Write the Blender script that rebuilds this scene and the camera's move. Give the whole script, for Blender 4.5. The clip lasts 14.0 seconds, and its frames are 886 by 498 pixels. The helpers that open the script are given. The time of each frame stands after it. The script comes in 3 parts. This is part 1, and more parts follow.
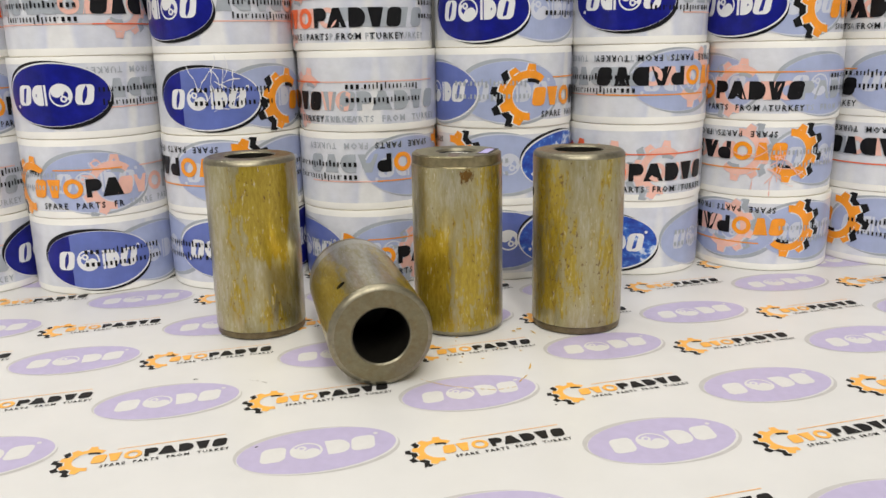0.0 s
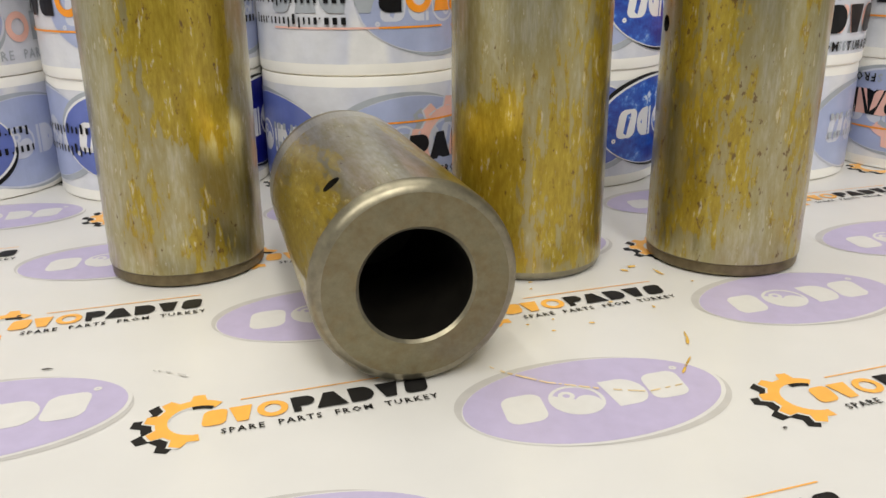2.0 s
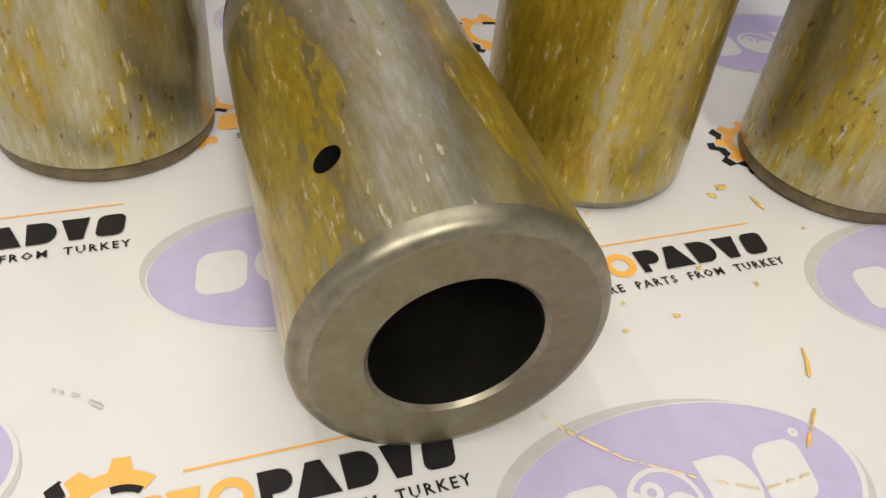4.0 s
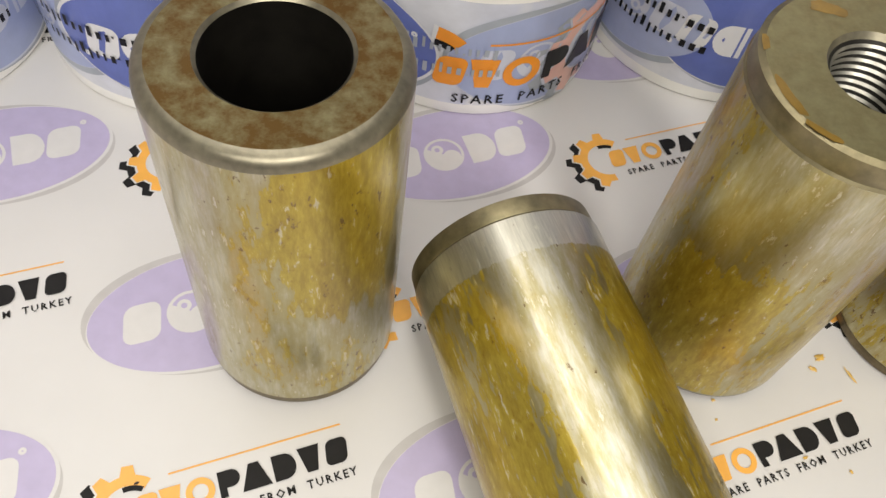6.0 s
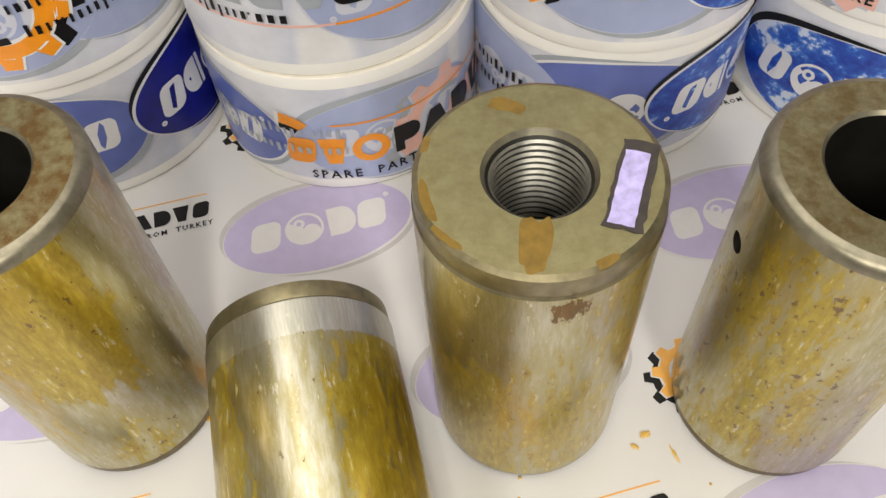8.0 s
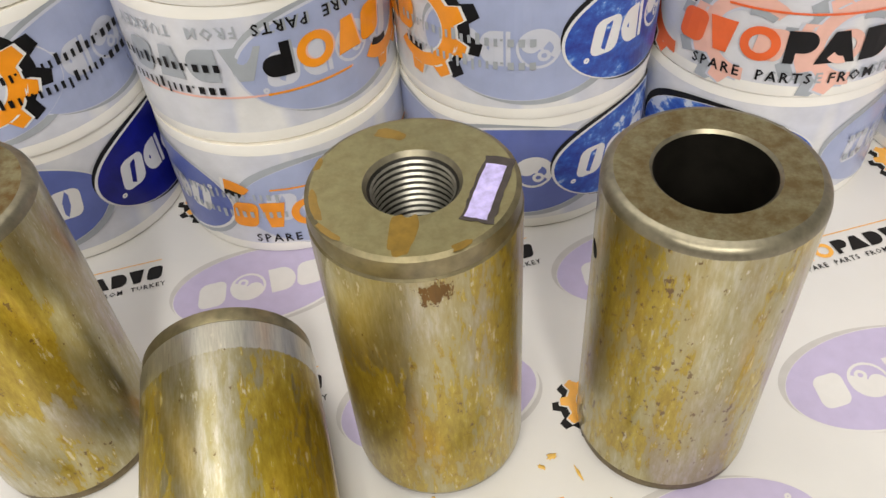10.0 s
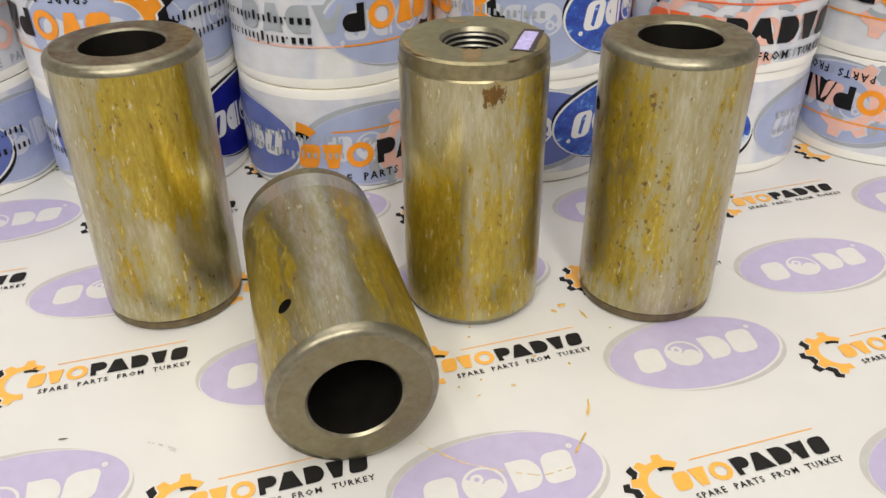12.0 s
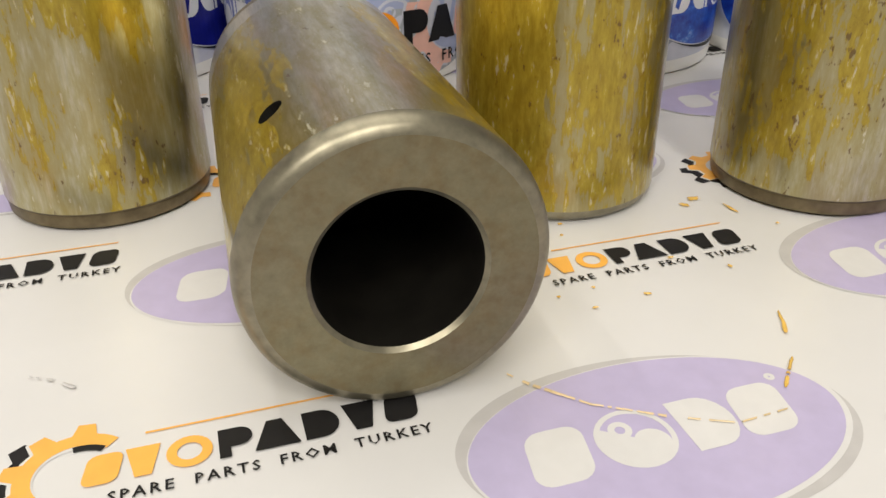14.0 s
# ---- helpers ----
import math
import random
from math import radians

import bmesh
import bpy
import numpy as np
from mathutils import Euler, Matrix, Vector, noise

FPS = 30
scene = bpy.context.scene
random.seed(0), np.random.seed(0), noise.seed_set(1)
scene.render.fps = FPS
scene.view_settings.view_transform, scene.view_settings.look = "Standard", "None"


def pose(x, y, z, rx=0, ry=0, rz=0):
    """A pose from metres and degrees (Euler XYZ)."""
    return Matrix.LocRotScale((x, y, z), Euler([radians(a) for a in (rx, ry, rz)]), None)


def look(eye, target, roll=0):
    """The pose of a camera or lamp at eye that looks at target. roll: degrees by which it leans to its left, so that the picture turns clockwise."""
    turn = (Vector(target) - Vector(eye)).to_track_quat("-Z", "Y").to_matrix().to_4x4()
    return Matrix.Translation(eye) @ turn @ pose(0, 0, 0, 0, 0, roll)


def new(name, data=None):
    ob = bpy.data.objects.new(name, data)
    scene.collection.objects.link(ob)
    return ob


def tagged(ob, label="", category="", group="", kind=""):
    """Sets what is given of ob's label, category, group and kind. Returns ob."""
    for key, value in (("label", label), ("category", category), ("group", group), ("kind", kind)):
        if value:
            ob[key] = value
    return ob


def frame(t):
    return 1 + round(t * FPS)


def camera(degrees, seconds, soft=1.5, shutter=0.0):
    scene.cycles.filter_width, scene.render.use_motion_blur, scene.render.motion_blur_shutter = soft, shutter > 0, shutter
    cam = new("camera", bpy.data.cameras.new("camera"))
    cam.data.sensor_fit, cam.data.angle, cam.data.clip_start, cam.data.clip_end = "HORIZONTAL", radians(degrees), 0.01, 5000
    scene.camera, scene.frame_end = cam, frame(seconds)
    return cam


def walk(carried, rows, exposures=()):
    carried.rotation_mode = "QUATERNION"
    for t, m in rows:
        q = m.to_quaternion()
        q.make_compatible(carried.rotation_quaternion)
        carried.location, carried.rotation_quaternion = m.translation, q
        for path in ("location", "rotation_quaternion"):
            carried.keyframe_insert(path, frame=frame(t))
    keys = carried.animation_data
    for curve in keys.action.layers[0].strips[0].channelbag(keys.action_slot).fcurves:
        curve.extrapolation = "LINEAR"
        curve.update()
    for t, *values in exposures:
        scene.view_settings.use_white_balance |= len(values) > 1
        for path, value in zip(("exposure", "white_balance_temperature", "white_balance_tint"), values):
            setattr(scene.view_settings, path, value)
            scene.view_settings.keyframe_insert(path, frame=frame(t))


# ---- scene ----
cam = camera(56.84, 14.0)
PATH = [
    (0, (0.04048, -0.01326, 0.14400), (0.00112, 0.46974, 0.02086), -1.208),
    (0.5, (0.04550, -0.02235, 0.12414), (0.00566, 0.46074, 0.00151), -2.003),
    (1, (0.02723, 0.01999, 0.11070), (-0.00687, 0.49722, -0.03453), -1.795),
    (1.5, (-0.00068, 0.08848, 0.10118), (-0.01218, 0.56255, -0.05735), -0.699),
    (2, (-0.00125, 0.15287, 0.08688), (-0.01974, 0.62355, -0.07820), -0.479),
    (2.2, (-0.00285, 0.17310, 0.08085), (-0.03784, 0.63975, -0.09265), -0.924),
    (4.3, (-0.02425, 0.24600, 0.11538), (0.00263, 0.59065, -0.24587), 8.780),
    (4.5, (-0.02781, 0.25158, 0.12241), (0.00574, 0.57835, -0.25455), 8.863),
    (5, (-0.04399, 0.26022, 0.13993), (-0.01076, 0.55027, -0.26598), 8.275),
    (5.5, (-0.05800, 0.27228, 0.16868), (-0.03044, 0.54510, -0.24942), 7.326),
    (6, (-0.07035, 0.29062, 0.18460), (-0.03148, 0.56371, -0.23243), 10.381),
    (6.5, (-0.06346, 0.30357, 0.19531), (-0.05247, 0.57618, -0.22369), 7.996),
    (7, (-0.04530, 0.30675, 0.19727), (-0.06076, 0.57350, -0.22535), 3.678),
    (7.5, (-0.01898, 0.30314, 0.20225), (-0.05107, 0.57771, -0.21438), -0.745),
    (8, (0.01167, 0.30204, 0.20026), (-0.03323, 0.58345, -0.21059), -4.839),
    (8.5, (0.02645, 0.29965, 0.20017), (-0.02085, 0.58983, -0.20425), -5.433),
    (9, (0.03501, 0.28708, 0.19968), (-0.01405, 0.59802, -0.18880), -5.258),
    (9.2, (0.03874, 0.28474, 0.20065), (-0.01229, 0.60133, -0.18297), -5.579),
    (11.3, (0.03241, 0.20502, 0.19305), (-0.00546, 0.60443, -0.10534), -3.193),
    (11.5, (0.03111, 0.19081, 0.18733), (-0.00519, 0.59645, -0.10275), -2.697),
    (12, (0.01857, 0.15697, 0.16877), (-0.00521, 0.57705, -0.10135), -0.528),
    (12.5, (0.00831, 0.13096, 0.13345), (-0.01163, 0.56457, -0.11470), -0.232),
    (13, (0.00296, 0.13514, 0.10257), (-0.02104, 0.58302, -0.11839), -1.059),
    (13.5, (0.00112, 0.18476, 0.08478), (-0.02489, 0.63445, -0.13006), -0.088),
    (14, (-0.00221, 0.21480, 0.08075), (-0.02397, 0.65025, -0.16122), -0.595),
]

EXPOSURES = [(0.0, -0.08, 6450, 7), (2.0, -0.08, 6550, 6), (5.0, -0.12, 6550, 9), (6.5, -0.08, 6550, 9), (8.5, 0.04, 6650, 8), (9.5, 0.04, 6650, 8), (12.5, -0.06, 6550, 7), (14.0, -0.05, 6600, 8)]
walk(cam, [(t, look(eye, target, roll)) for t, eye, target, roll in PATH], EXPOSURES)

# ---- light: two tube lamps and added unseen lamps under a plain room's white ceiling ----
TABLE_H = 0.76
CEIL = 1.75
world = bpy.data.worlds.new("world")
scene.world = world
world.use_nodes = True
world.node_tree.nodes["Background"].inputs[0].default_value = (0.9, 0.95, 1.0, 1)
world.node_tree.nodes["Background"].inputs[1].default_value = 0.12


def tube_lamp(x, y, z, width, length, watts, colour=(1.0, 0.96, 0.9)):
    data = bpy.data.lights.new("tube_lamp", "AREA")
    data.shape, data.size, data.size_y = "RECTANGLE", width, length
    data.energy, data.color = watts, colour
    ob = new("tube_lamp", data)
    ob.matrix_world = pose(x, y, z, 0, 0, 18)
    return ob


tube_lamp(-1.05, 0.75, CEIL - 0.06, 0.05, 1.5, 4.5)
tube_lamp(-0.52, 0.72, CEIL - 0.06, 0.05, 1.5, 4.5)
# added wide panel with no seen source: fills the pin tops and gaps
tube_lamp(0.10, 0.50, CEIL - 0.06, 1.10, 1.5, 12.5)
# unseen front lamps added to brighten the roll and pin fronts
tube_lamp(-0.5, -1.5, CEIL - 0.06, 0.30, 1.5, 32)
tube_lamp(0.55, -1.5, CEIL - 0.06, 0.30, 1.5, 46)


# ---- materials ----
def material(name):
    m = bpy.data.materials.new(name)
    m.use_nodes = True
    n, l = m.node_tree.nodes, m.node_tree.links
    return m, n, l, n["Principled BSDF"]


def noise_node(n, l, scale, detail=4, stretch=None, rough=0.55, seed=0.0):
    co = n.new("ShaderNodeTexCoord")
    mp = n.new("ShaderNodeMapping")
    mp.inputs["Location"].default_value = (seed, seed * 1.7, seed * 0.6)
    if stretch:
        mp.inputs["Scale"].default_value = stretch
    l.new(co.outputs["Object"], mp.inputs["Vector"])
    t = n.new("ShaderNodeTexNoise")
    t.inputs["Scale"].default_value, t.inputs["Detail"].default_value, t.inputs["Roughness"].default_value = scale, detail, rough
    l.new(mp.outputs["Vector"], t.inputs["Vector"])
    return t.outputs["Fac"]


def ramp(n, l, fac, stops):
    r = n.new("ShaderNodeValToRGB")
    e = r.color_ramp.elements
    while len(e) < len(stops):
        e.new(0.5)
    for k, (p, c) in enumerate(stops):
        e[k].position, e[k].color = p, (*c, 1) if len(c) == 3 else c
    l.new(fac, r.inputs[0])
    return r.outputs[0]


def mix(n, l, fac, a, b, kind="RGBA", blend="MIX"):
    m = n.new("ShaderNodeMix")
    m.data_type, m.blend_type = kind, blend
    ins = [s for s in m.inputs if s.enabled]
    for s, v in zip(ins, (fac, a, b)):
        if hasattr(v, "is_linked"):
            l.new(v, s)
        elif isinstance(v, (int, float)):
            s.default_value = v
        else:
            s.default_value = (*v, 1)
    return [o for o in m.outputs if o.enabled][0]


def bump(n, l, p, height, strength, distance):
    b = n.new("ShaderNodeBump")
    b.inputs["Strength"].default_value, b.inputs["Distance"].default_value = strength, distance
    l.new(height, b.inputs["Height"])
    l.new(b.outputs["Normal"], p.inputs["Normal"])


def plain(name, colour, rough=0.5, metal=0.0, vary=0.08, scale=60.0, coat=0.0):
    m, n, l, p = material(name)
    f = noise_node(n, l, scale, 5)
    lo, hi = [c * (1 - vary) for c in colour], [min(1, c * (1 + vary)) for c in colour]
    l.new(ramp(n, l, f, [(0.3, lo), (0.7, hi)]), p.inputs["Base Color"])
    p.inputs["Roughness"].default_value, p.inputs["Metallic"].default_value = rough, metal
    p.inputs["Coat Weight"].default_value, p.inputs["Coat Roughness"].default_value = coat, 0.12
    return m


def math_node(n, l, op, a, b, c=0.0):
    k = n.new("ShaderNodeMath")
    k.operation = op
    for s, v in zip(k.inputs, (a, b, c)):
        if hasattr(v, "is_linked"):
            l.new(v, s)
        else:
            s.default_value = v
    return k.outputs[0]


def ranged(n, l, v, lo, hi):
    """0 below lo, 1 above hi, smooth between."""
    k = n.new("ShaderNodeMapRange")
    k.interpolation_type = "SMOOTHSTEP"
    k.inputs["From Min"].default_value, k.inputs["From Max"].default_value = lo, hi
    l.new(v, k.inputs["Value"])
    return k.outputs["Result"]


def steel(name, seed, oil=0.0, pits=0.5, patches=(), clear=0.0, bare_tone=(0.53, 0.505, 0.37)):
    """Turned steel under flaking preserving oil: bare grey, olive haze, gold runs and brown specks.
    patches: (degrees round from the front, half width, lowest, highest, weight) of heavier or lighter oil; bare below the height clear."""
    m, n, l, p = material(name)
    mul = lambda a, b: math_node(n, l, "MULTIPLY", a, b)
    mad = lambda a, b, c: math_node(n, l, "MULTIPLY_ADD", a, b, c)
    big = noise_node(n, l, 1.0, 3, (75, 75, 26), 0.55, seed)
    flake = noise_node(n, l, 1.0, 4, (420, 420, 95), 0.62, seed + 2)
    chip = noise_node(n, l, 1.0, 5, (780, 780, 185), 0.66, seed + 4)
    grain = noise_node(n, l, 1.0, 4, (2200, 2200, 150), 0.65, seed + 6)
    pit = noise_node(n, l, 1.0, 3, (620, 620, 330), 0.6, seed + 8)
    co = n.new("ShaderNodeTexCoord")
    xyz = n.new("ShaderNodeSeparateXYZ")
    l.new(co.outputs["Object"], xyz.inputs[0])
    x, y, z = xyz.outputs
    amount = mad(big, 0.50, mad(flake, 0.62, mad(chip, 0.46, -0.055)))
    height = mad(flake, 0.022, mad(big, 0.030, z))
    for deg, half, z0, z1, weight in patches:
        a = radians(deg)
        side = mad(x, math.sin(a) / 0.0228, mad(y, -math.cos(a) / 0.0228, mad(big, 0.5, -0.25)))
        near = ranged(n, l, side, math.cos(radians(half * 1.35)), math.cos(radians(half * 0.55)))
        rise = ranged(n, l, height, z0 + 0.022, z0 + 0.030)
        fall = ranged(n, l, height, z1 + 0.022, z1 + 0.030)
        amount = mad(mul(near, mul(rise, math_node(n, l, "SUBTRACT", 1.0, fall))), weight, amount)
    if clear:
        edge = ranged(n, l, mad(chip, 0.002, z), clear, clear + 0.0012)
        amount = mad(mul(amount, edge), 1.0, 0.0)
    t = 0.825 - oil
    haze = ranged(n, l, amount, t - 0.34, t + 0.02)
    gold = ranged(n, l, amount, t, t + 0.05)
    deep = mul(gold, ranged(n, l, mad(pit, 0.45, mad(flake, 0.3, mul(chip, 0.35))), 0.58, 0.68))
    bare = ramp(n, l, grain, [(p0, [c * k for c in bare_tone]) for p0, k in ((0.30, 0.84), (0.50, 1.0), (0.72, 1.18))])
    col = mix(n, l, mul(haze, 0.9), bare, (0.385, 0.325, 0.135))
    gold_c = ramp(n, l, chip, [(0.38, (0.32, 0.22, 0.010)), (0.60, (0.46, 0.345, 0.030))])
    col = mix(n, l, mul(gold, 0.92), col, gold_c)
    col = mix(n, l, mul(deep, 0.75), col, (0.25, 0.15, 0.008))
    pale = ranged(n, l, mad(chip, 0.8, mul(flake, 0.3)), 0.635, 0.70)
    pale = mul(pale, math_node(n, l, "SUBTRACT", 1.0, mul(gold, 0.35)))
    col = mix(n, l, mul(pale, 0.8), col, (0.72, 0.695, 0.57))
    dark = ranged(n, l, mad(pit, 0.8, mul(big, 0.25)), 0.68 - 0.05 * pits, 0.74 - 0.05 * pits)
    col = mix(n, l, mul(dark, 0.85), col, (0.12, 0.062, 0.014))
    l.new(col, p.inputs["Base Color"])
    l.new(math_node(n, l, "SUBTRACT", 0.94, mad(gold, 0.26, mad(pale, 0.2, mul(dark, 0.3)))), p.inputs["Metallic"])
    l.new(mad(flake, 0.16, mad(pale, 0.10, 0.245)), p.inputs["Roughness"])
    p.inputs["Coat Weight"].default_value, p.inputs["Coat Roughness"].default_value = 0.45, 0.10
    bump(n, l, p, mad(gold, 0.5, mad(chip, 0.8, mul(dark, -1.6))), 0.14, 0.00022)
    return m


def end_face(name, seed, brown, olive=1.0, light=1.0):
    """Faced steel end with smears of brown oil."""
    m, n, l, p = material(name)
    a = noise_node(n, l, 1.0, 6, (230, 230, 60), 0.68, seed)
    b = noise_node(n, l, 1.0, 6, (420, 420, 420), 0.7, seed + 2)
    base = ramp(n, l, b, [(0.3, (0.27 * light, 0.24 * light, 0.155 * olive * light)), (0.7, (0.36 * light, 0.325 * light, 0.215 * olive * light))])
    smear = ramp(n, l, a, [(0.48 - 0.14 * brown, (0, 0, 0)), (0.72 - 0.14 * brown, (1, 1, 1))])
    s = n.new("ShaderNodeMath")
    s.operation = "MULTIPLY"
    s.inputs[1].default_value = brown
    l.new(smear, s.inputs[0])
    l.new(mix(n, l, s.outputs[0], base, (0.15, 0.085, 0.022)), p.inputs["Base Color"])
    p.inputs["Metallic"].default_value, p.inputs["Roughness"].default_value = 0.75, 0.36
    bump(n, l, p, b, 0.08, 0.0004)
    return m


def banded(name):
    """Clear tape wound over paler prints: soft bluish blocks that start and stop along the roll."""
    m, n, l, p = material(name)
    a = noise_node(n, l, 1.0, 2, (26, 26, 3), 0.4, 3)
    b = noise_node(n, l, 1.0, 4, (120, 120, 160), 0.6, 8)
    c = ramp(n, l, a, [(0.40, (0.84, 0.83, 0.81)), (0.46, (0.72, 0.73, 0.78)), (0.56, (0.62, 0.64, 0.75)), (0.58, (0.78, 0.78, 0.80))])
    d = ramp(n, l, b, [(0.35, (0.90, 0.90, 0.90)), (0.65, (1, 1, 1))])
    l.new(mix(n, l, 1.0, c, d, "RGBA", "MULTIPLY"), p.inputs["Base Color"])
    p.inputs["Roughness"].default_value = 0.28
    p.inputs["Coat Weight"].default_value, p.inputs["Coat Roughness"].default_value = 0.15, 0.1
    return m


def scuffed(name):
    """Blue tape ink rubbed through to white in chips and scratches."""
    m, n, l, p = material(name)
    a = noise_node(n, l, 1.0, 5, (160, 160, 210), 0.7, 4)
    b = noise_node(n, l, 1.0, 3, (45, 45, 60), 0.5, 9)
    v = math_node(n, l, "MULTIPLY_ADD", a, 0.7, math_node(n, l, "MULTIPLY", b, 0.4))
    l.new(ramp(n, l, v, [(0.40, (0.008, 0.02, 0.25)), (0.55, (0.02, 0.09, 0.46)), (0.60, (0.08, 0.22, 0.62)), (0.64, (0.62, 0.68, 0.80))]), p.inputs["Base Color"])
    p.inputs["Roughness"].default_value = 0.3
    return m


def dull(m, level):
    m.node_tree.nodes["Principled BSDF"].inputs["Specular IOR Level"].default_value = level
    return m


M_COLLAR_GREY = plain("dull_olive_steel", (0.25, 0.215, 0.125), 0.36, 0.85, 0.25, 300)
M_COLLAR = plain("dull_brown_steel", (0.17, 0.135, 0.08), 0.38, 0.8, 0.3, 300)
M_EDGE = plain("worn_steel_edge", (0.26, 0.235, 0.17), 0.38, 0.85, 0.2, 420)
# near-black steel: the shade inside bores and thread roots put into the colour
M_RECESS_SHADE = plain("dark_bore", (0.016, 0.014, 0.011), 0.5, 0.5, 0.3, 200)
M_THREAD = plain("thread_steel", (0.36, 0.345, 0.30), 0.38, 0.9, 0.25, 400)
M_OIL = plain("amber_oil", (0.27, 0.165, 0.028), 0.3, 0.3, 0.25, 300, 0.5)
M_DRIP = plain("amber_drip", (0.72, 0.45, 0.10), 0.25, 0.0, 0.2, 300, 0.5)
M_FAINT = plain("faint_oil", (0.66, 0.50, 0.28), 0.3, 0.0, 0.15, 300, 0.3)
M_STAMP = plain("dark_paint_patch", (0.05, 0.04, 0.035), 0.5, 0.2, 0.3, 400)
M_LILAC = plain("lilac_sticker", (0.50, 0.44, 0.78), 0.35, 0.0, 0.3, 420)
M_SHEET = plain("white_vinyl", (0.66, 0.645, 0.635), 0.33, 0.0, 0.03, 30)
M_LAV = plain("lavender_ink", (0.47, 0.415, 0.60), 0.36, 0.0, 0.05, 200)
M_SHADE = plain("grey_ink", (0.50, 0.48, 0.47), 0.36, 0.0, 0.05, 200)
M_PALE = plain("paper_ink", (0.66, 0.645, 0.635), 0.36, 0.0, 0.03, 200)
M_ORANGE = plain("orange_ink", (0.86, 0.43, 0.08), 0.36, 0.0, 0.06, 200)
M_BLACK = dull(plain("black_ink", (0.014, 0.013, 0.013), 0.55, 0.0, 0.2, 200), 0.2)
M_TABLE = plain("table_board", (0.55, 0.53, 0.5), 0.5)
M_ROOM = plain("dark_grey_paint", (0.10, 0.098, 0.092), 0.7, 0.0, 0.03, 4)
M_CEIL = plain("white_ceiling_paint", (0.82, 0.81, 0.78), 0.7, 0.0, 0.03, 4)
M_FLOOR = plain("grey_floor_paint", (0.16, 0.155, 0.15), 0.5, 0.0, 0.1, 6)
M_TAPE = plain("white_tape", (0.88, 0.865, 0.83), 0.3, 0.0, 0.04, 40, 0.15)
M_BAND = banded("hazy_tape_band")
M_RIM = plain("cream_tape_edge", (0.82, 0.78, 0.70), 0.5, 0.0, 0.08, 200)
M_CORE = plain("brown_card", (0.30, 0.20, 0.11), 0.8, 0.0, 0.15, 200)
T_NAVY = dull(plain("navy_ink", (0.006, 0.009, 0.20), 0.28, 0.0, 0.3, 120, 0.04), 0.3)
T_MID = plain("mid_blue_ink", (0.11, 0.15, 0.44), 0.28, 0.0, 0.12, 90, 0.08)
T_SOFT = plain("soft_blue_ink", (0.36, 0.41, 0.62), 0.28, 0.0, 0.08, 90, 0.08)
T_WHITE = plain("white_ink", (0.74, 0.74, 0.76), 0.28, 0.0, 0.05, 90, 0.08)
T_HAZE = plain("hazy_white_ink", (0.58, 0.60, 0.70), 0.28, 0.0, 0.05, 90, 0.08)
T_SCUFF = scuffed("scuffed_blue_ink")
T_BLACK = dull(plain("black_tape_ink", (0.008, 0.008, 0.010), 0.35, 0.0, 0.3, 90), 0.2)
T_GREY = plain("grey_tape_ink", (0.36, 0.39, 0.44), 0.3, 0.0, 0.1, 90, 0.08)
T_ORANGE = plain("orange_tape_ink", (0.86, 0.30, 0.015), 0.28, 0.0, 0.12, 90, 0.08)
T_PINK = plain("pink_tape_ink", (0.80, 0.47, 0.40), 0.28, 0.0, 0.1, 90, 0.08)
T_RED = plain("red_tape_ink", (0.80, 0.14, 0.04), 0.28, 0.0, 0.1, 90, 0.08)


# ---- mesh helpers ----
def mesh_object(name, verts, faces, mats, indices=None, smooth=False):
    me = bpy.data.meshes.new(name)
    me.from_pydata(verts, [], faces)
    for mt in mats:
        me.materials.append(mt)
    if indices:
        me.polygons.foreach_set("material_index", indices)
    if smooth:
        me.polygons.foreach_set("use_smooth", [True] * len(me.polygons))
    me.update()
    return new(name, me)


def part(name, ob, parent, label=""):
    ob.name = name
    ob.parent = parent
    if label:
        ob["label"] = label
    return ob


def block(name, x0, y0, z0, x1, y1, z1, mat, bevel=0.0):
    bm = bmesh.new()
    bmesh.ops.create_cube(bm, size=1)
    for v in bm.verts:
        v.co = Vector(((x0 + x1) / 2 + v.co.x * (x1 - x0), (y0 + y1) / 2 + v.co.y * (y1 - y0), (z0 + z1) / 2 + v.co.z * (z1 - z0)))
    if bevel:
        bmesh.ops.bevel(bm, geom=bm.edges[:], offset=bevel, segments=2, affect="EDGES")
    me = bpy.data.meshes.new(name)
    bm.to_mesh(me)
    bm.free()
    me.materials.append(mat)
    return new(name, me)


def lathe(name, profile, mats, bands=None, seg=96, smooth=True):
    """Turn a closed profile of (radius, height) points; bands gives the material slot of each profile edge."""
    verts, faces, idx = [], [], []
    k = len(profile)
    for s in range(seg):
        a = 2 * math.pi * s / seg
        verts += [(r * math.cos(a), r * math.sin(a), z) for r, z in profile]
    for s in range(seg):
        t = (s + 1) % seg
        for j in range(k):
            i = (j + 1) % k
            faces.append((s * k + j, t * k + j, t * k + i, s * k + i))
            idx.append(bands[j] if bands else 0)
    return mesh_object(name, verts, faces, mats, idx, smooth)


def sharpen(ob, degrees=30):
    me = ob.data
    bm = bmesh.new()
    bm.from_mesh(me)
    bmesh.ops.recalc_face_normals(bm, faces=bm.faces[:])
    for e in bm.edges:
        if len(e.link_faces) == 2 and e.calc_face_angle(0) > radians(degrees):
            e.smooth = False
    bm.to_mesh(me)
    bm.free()


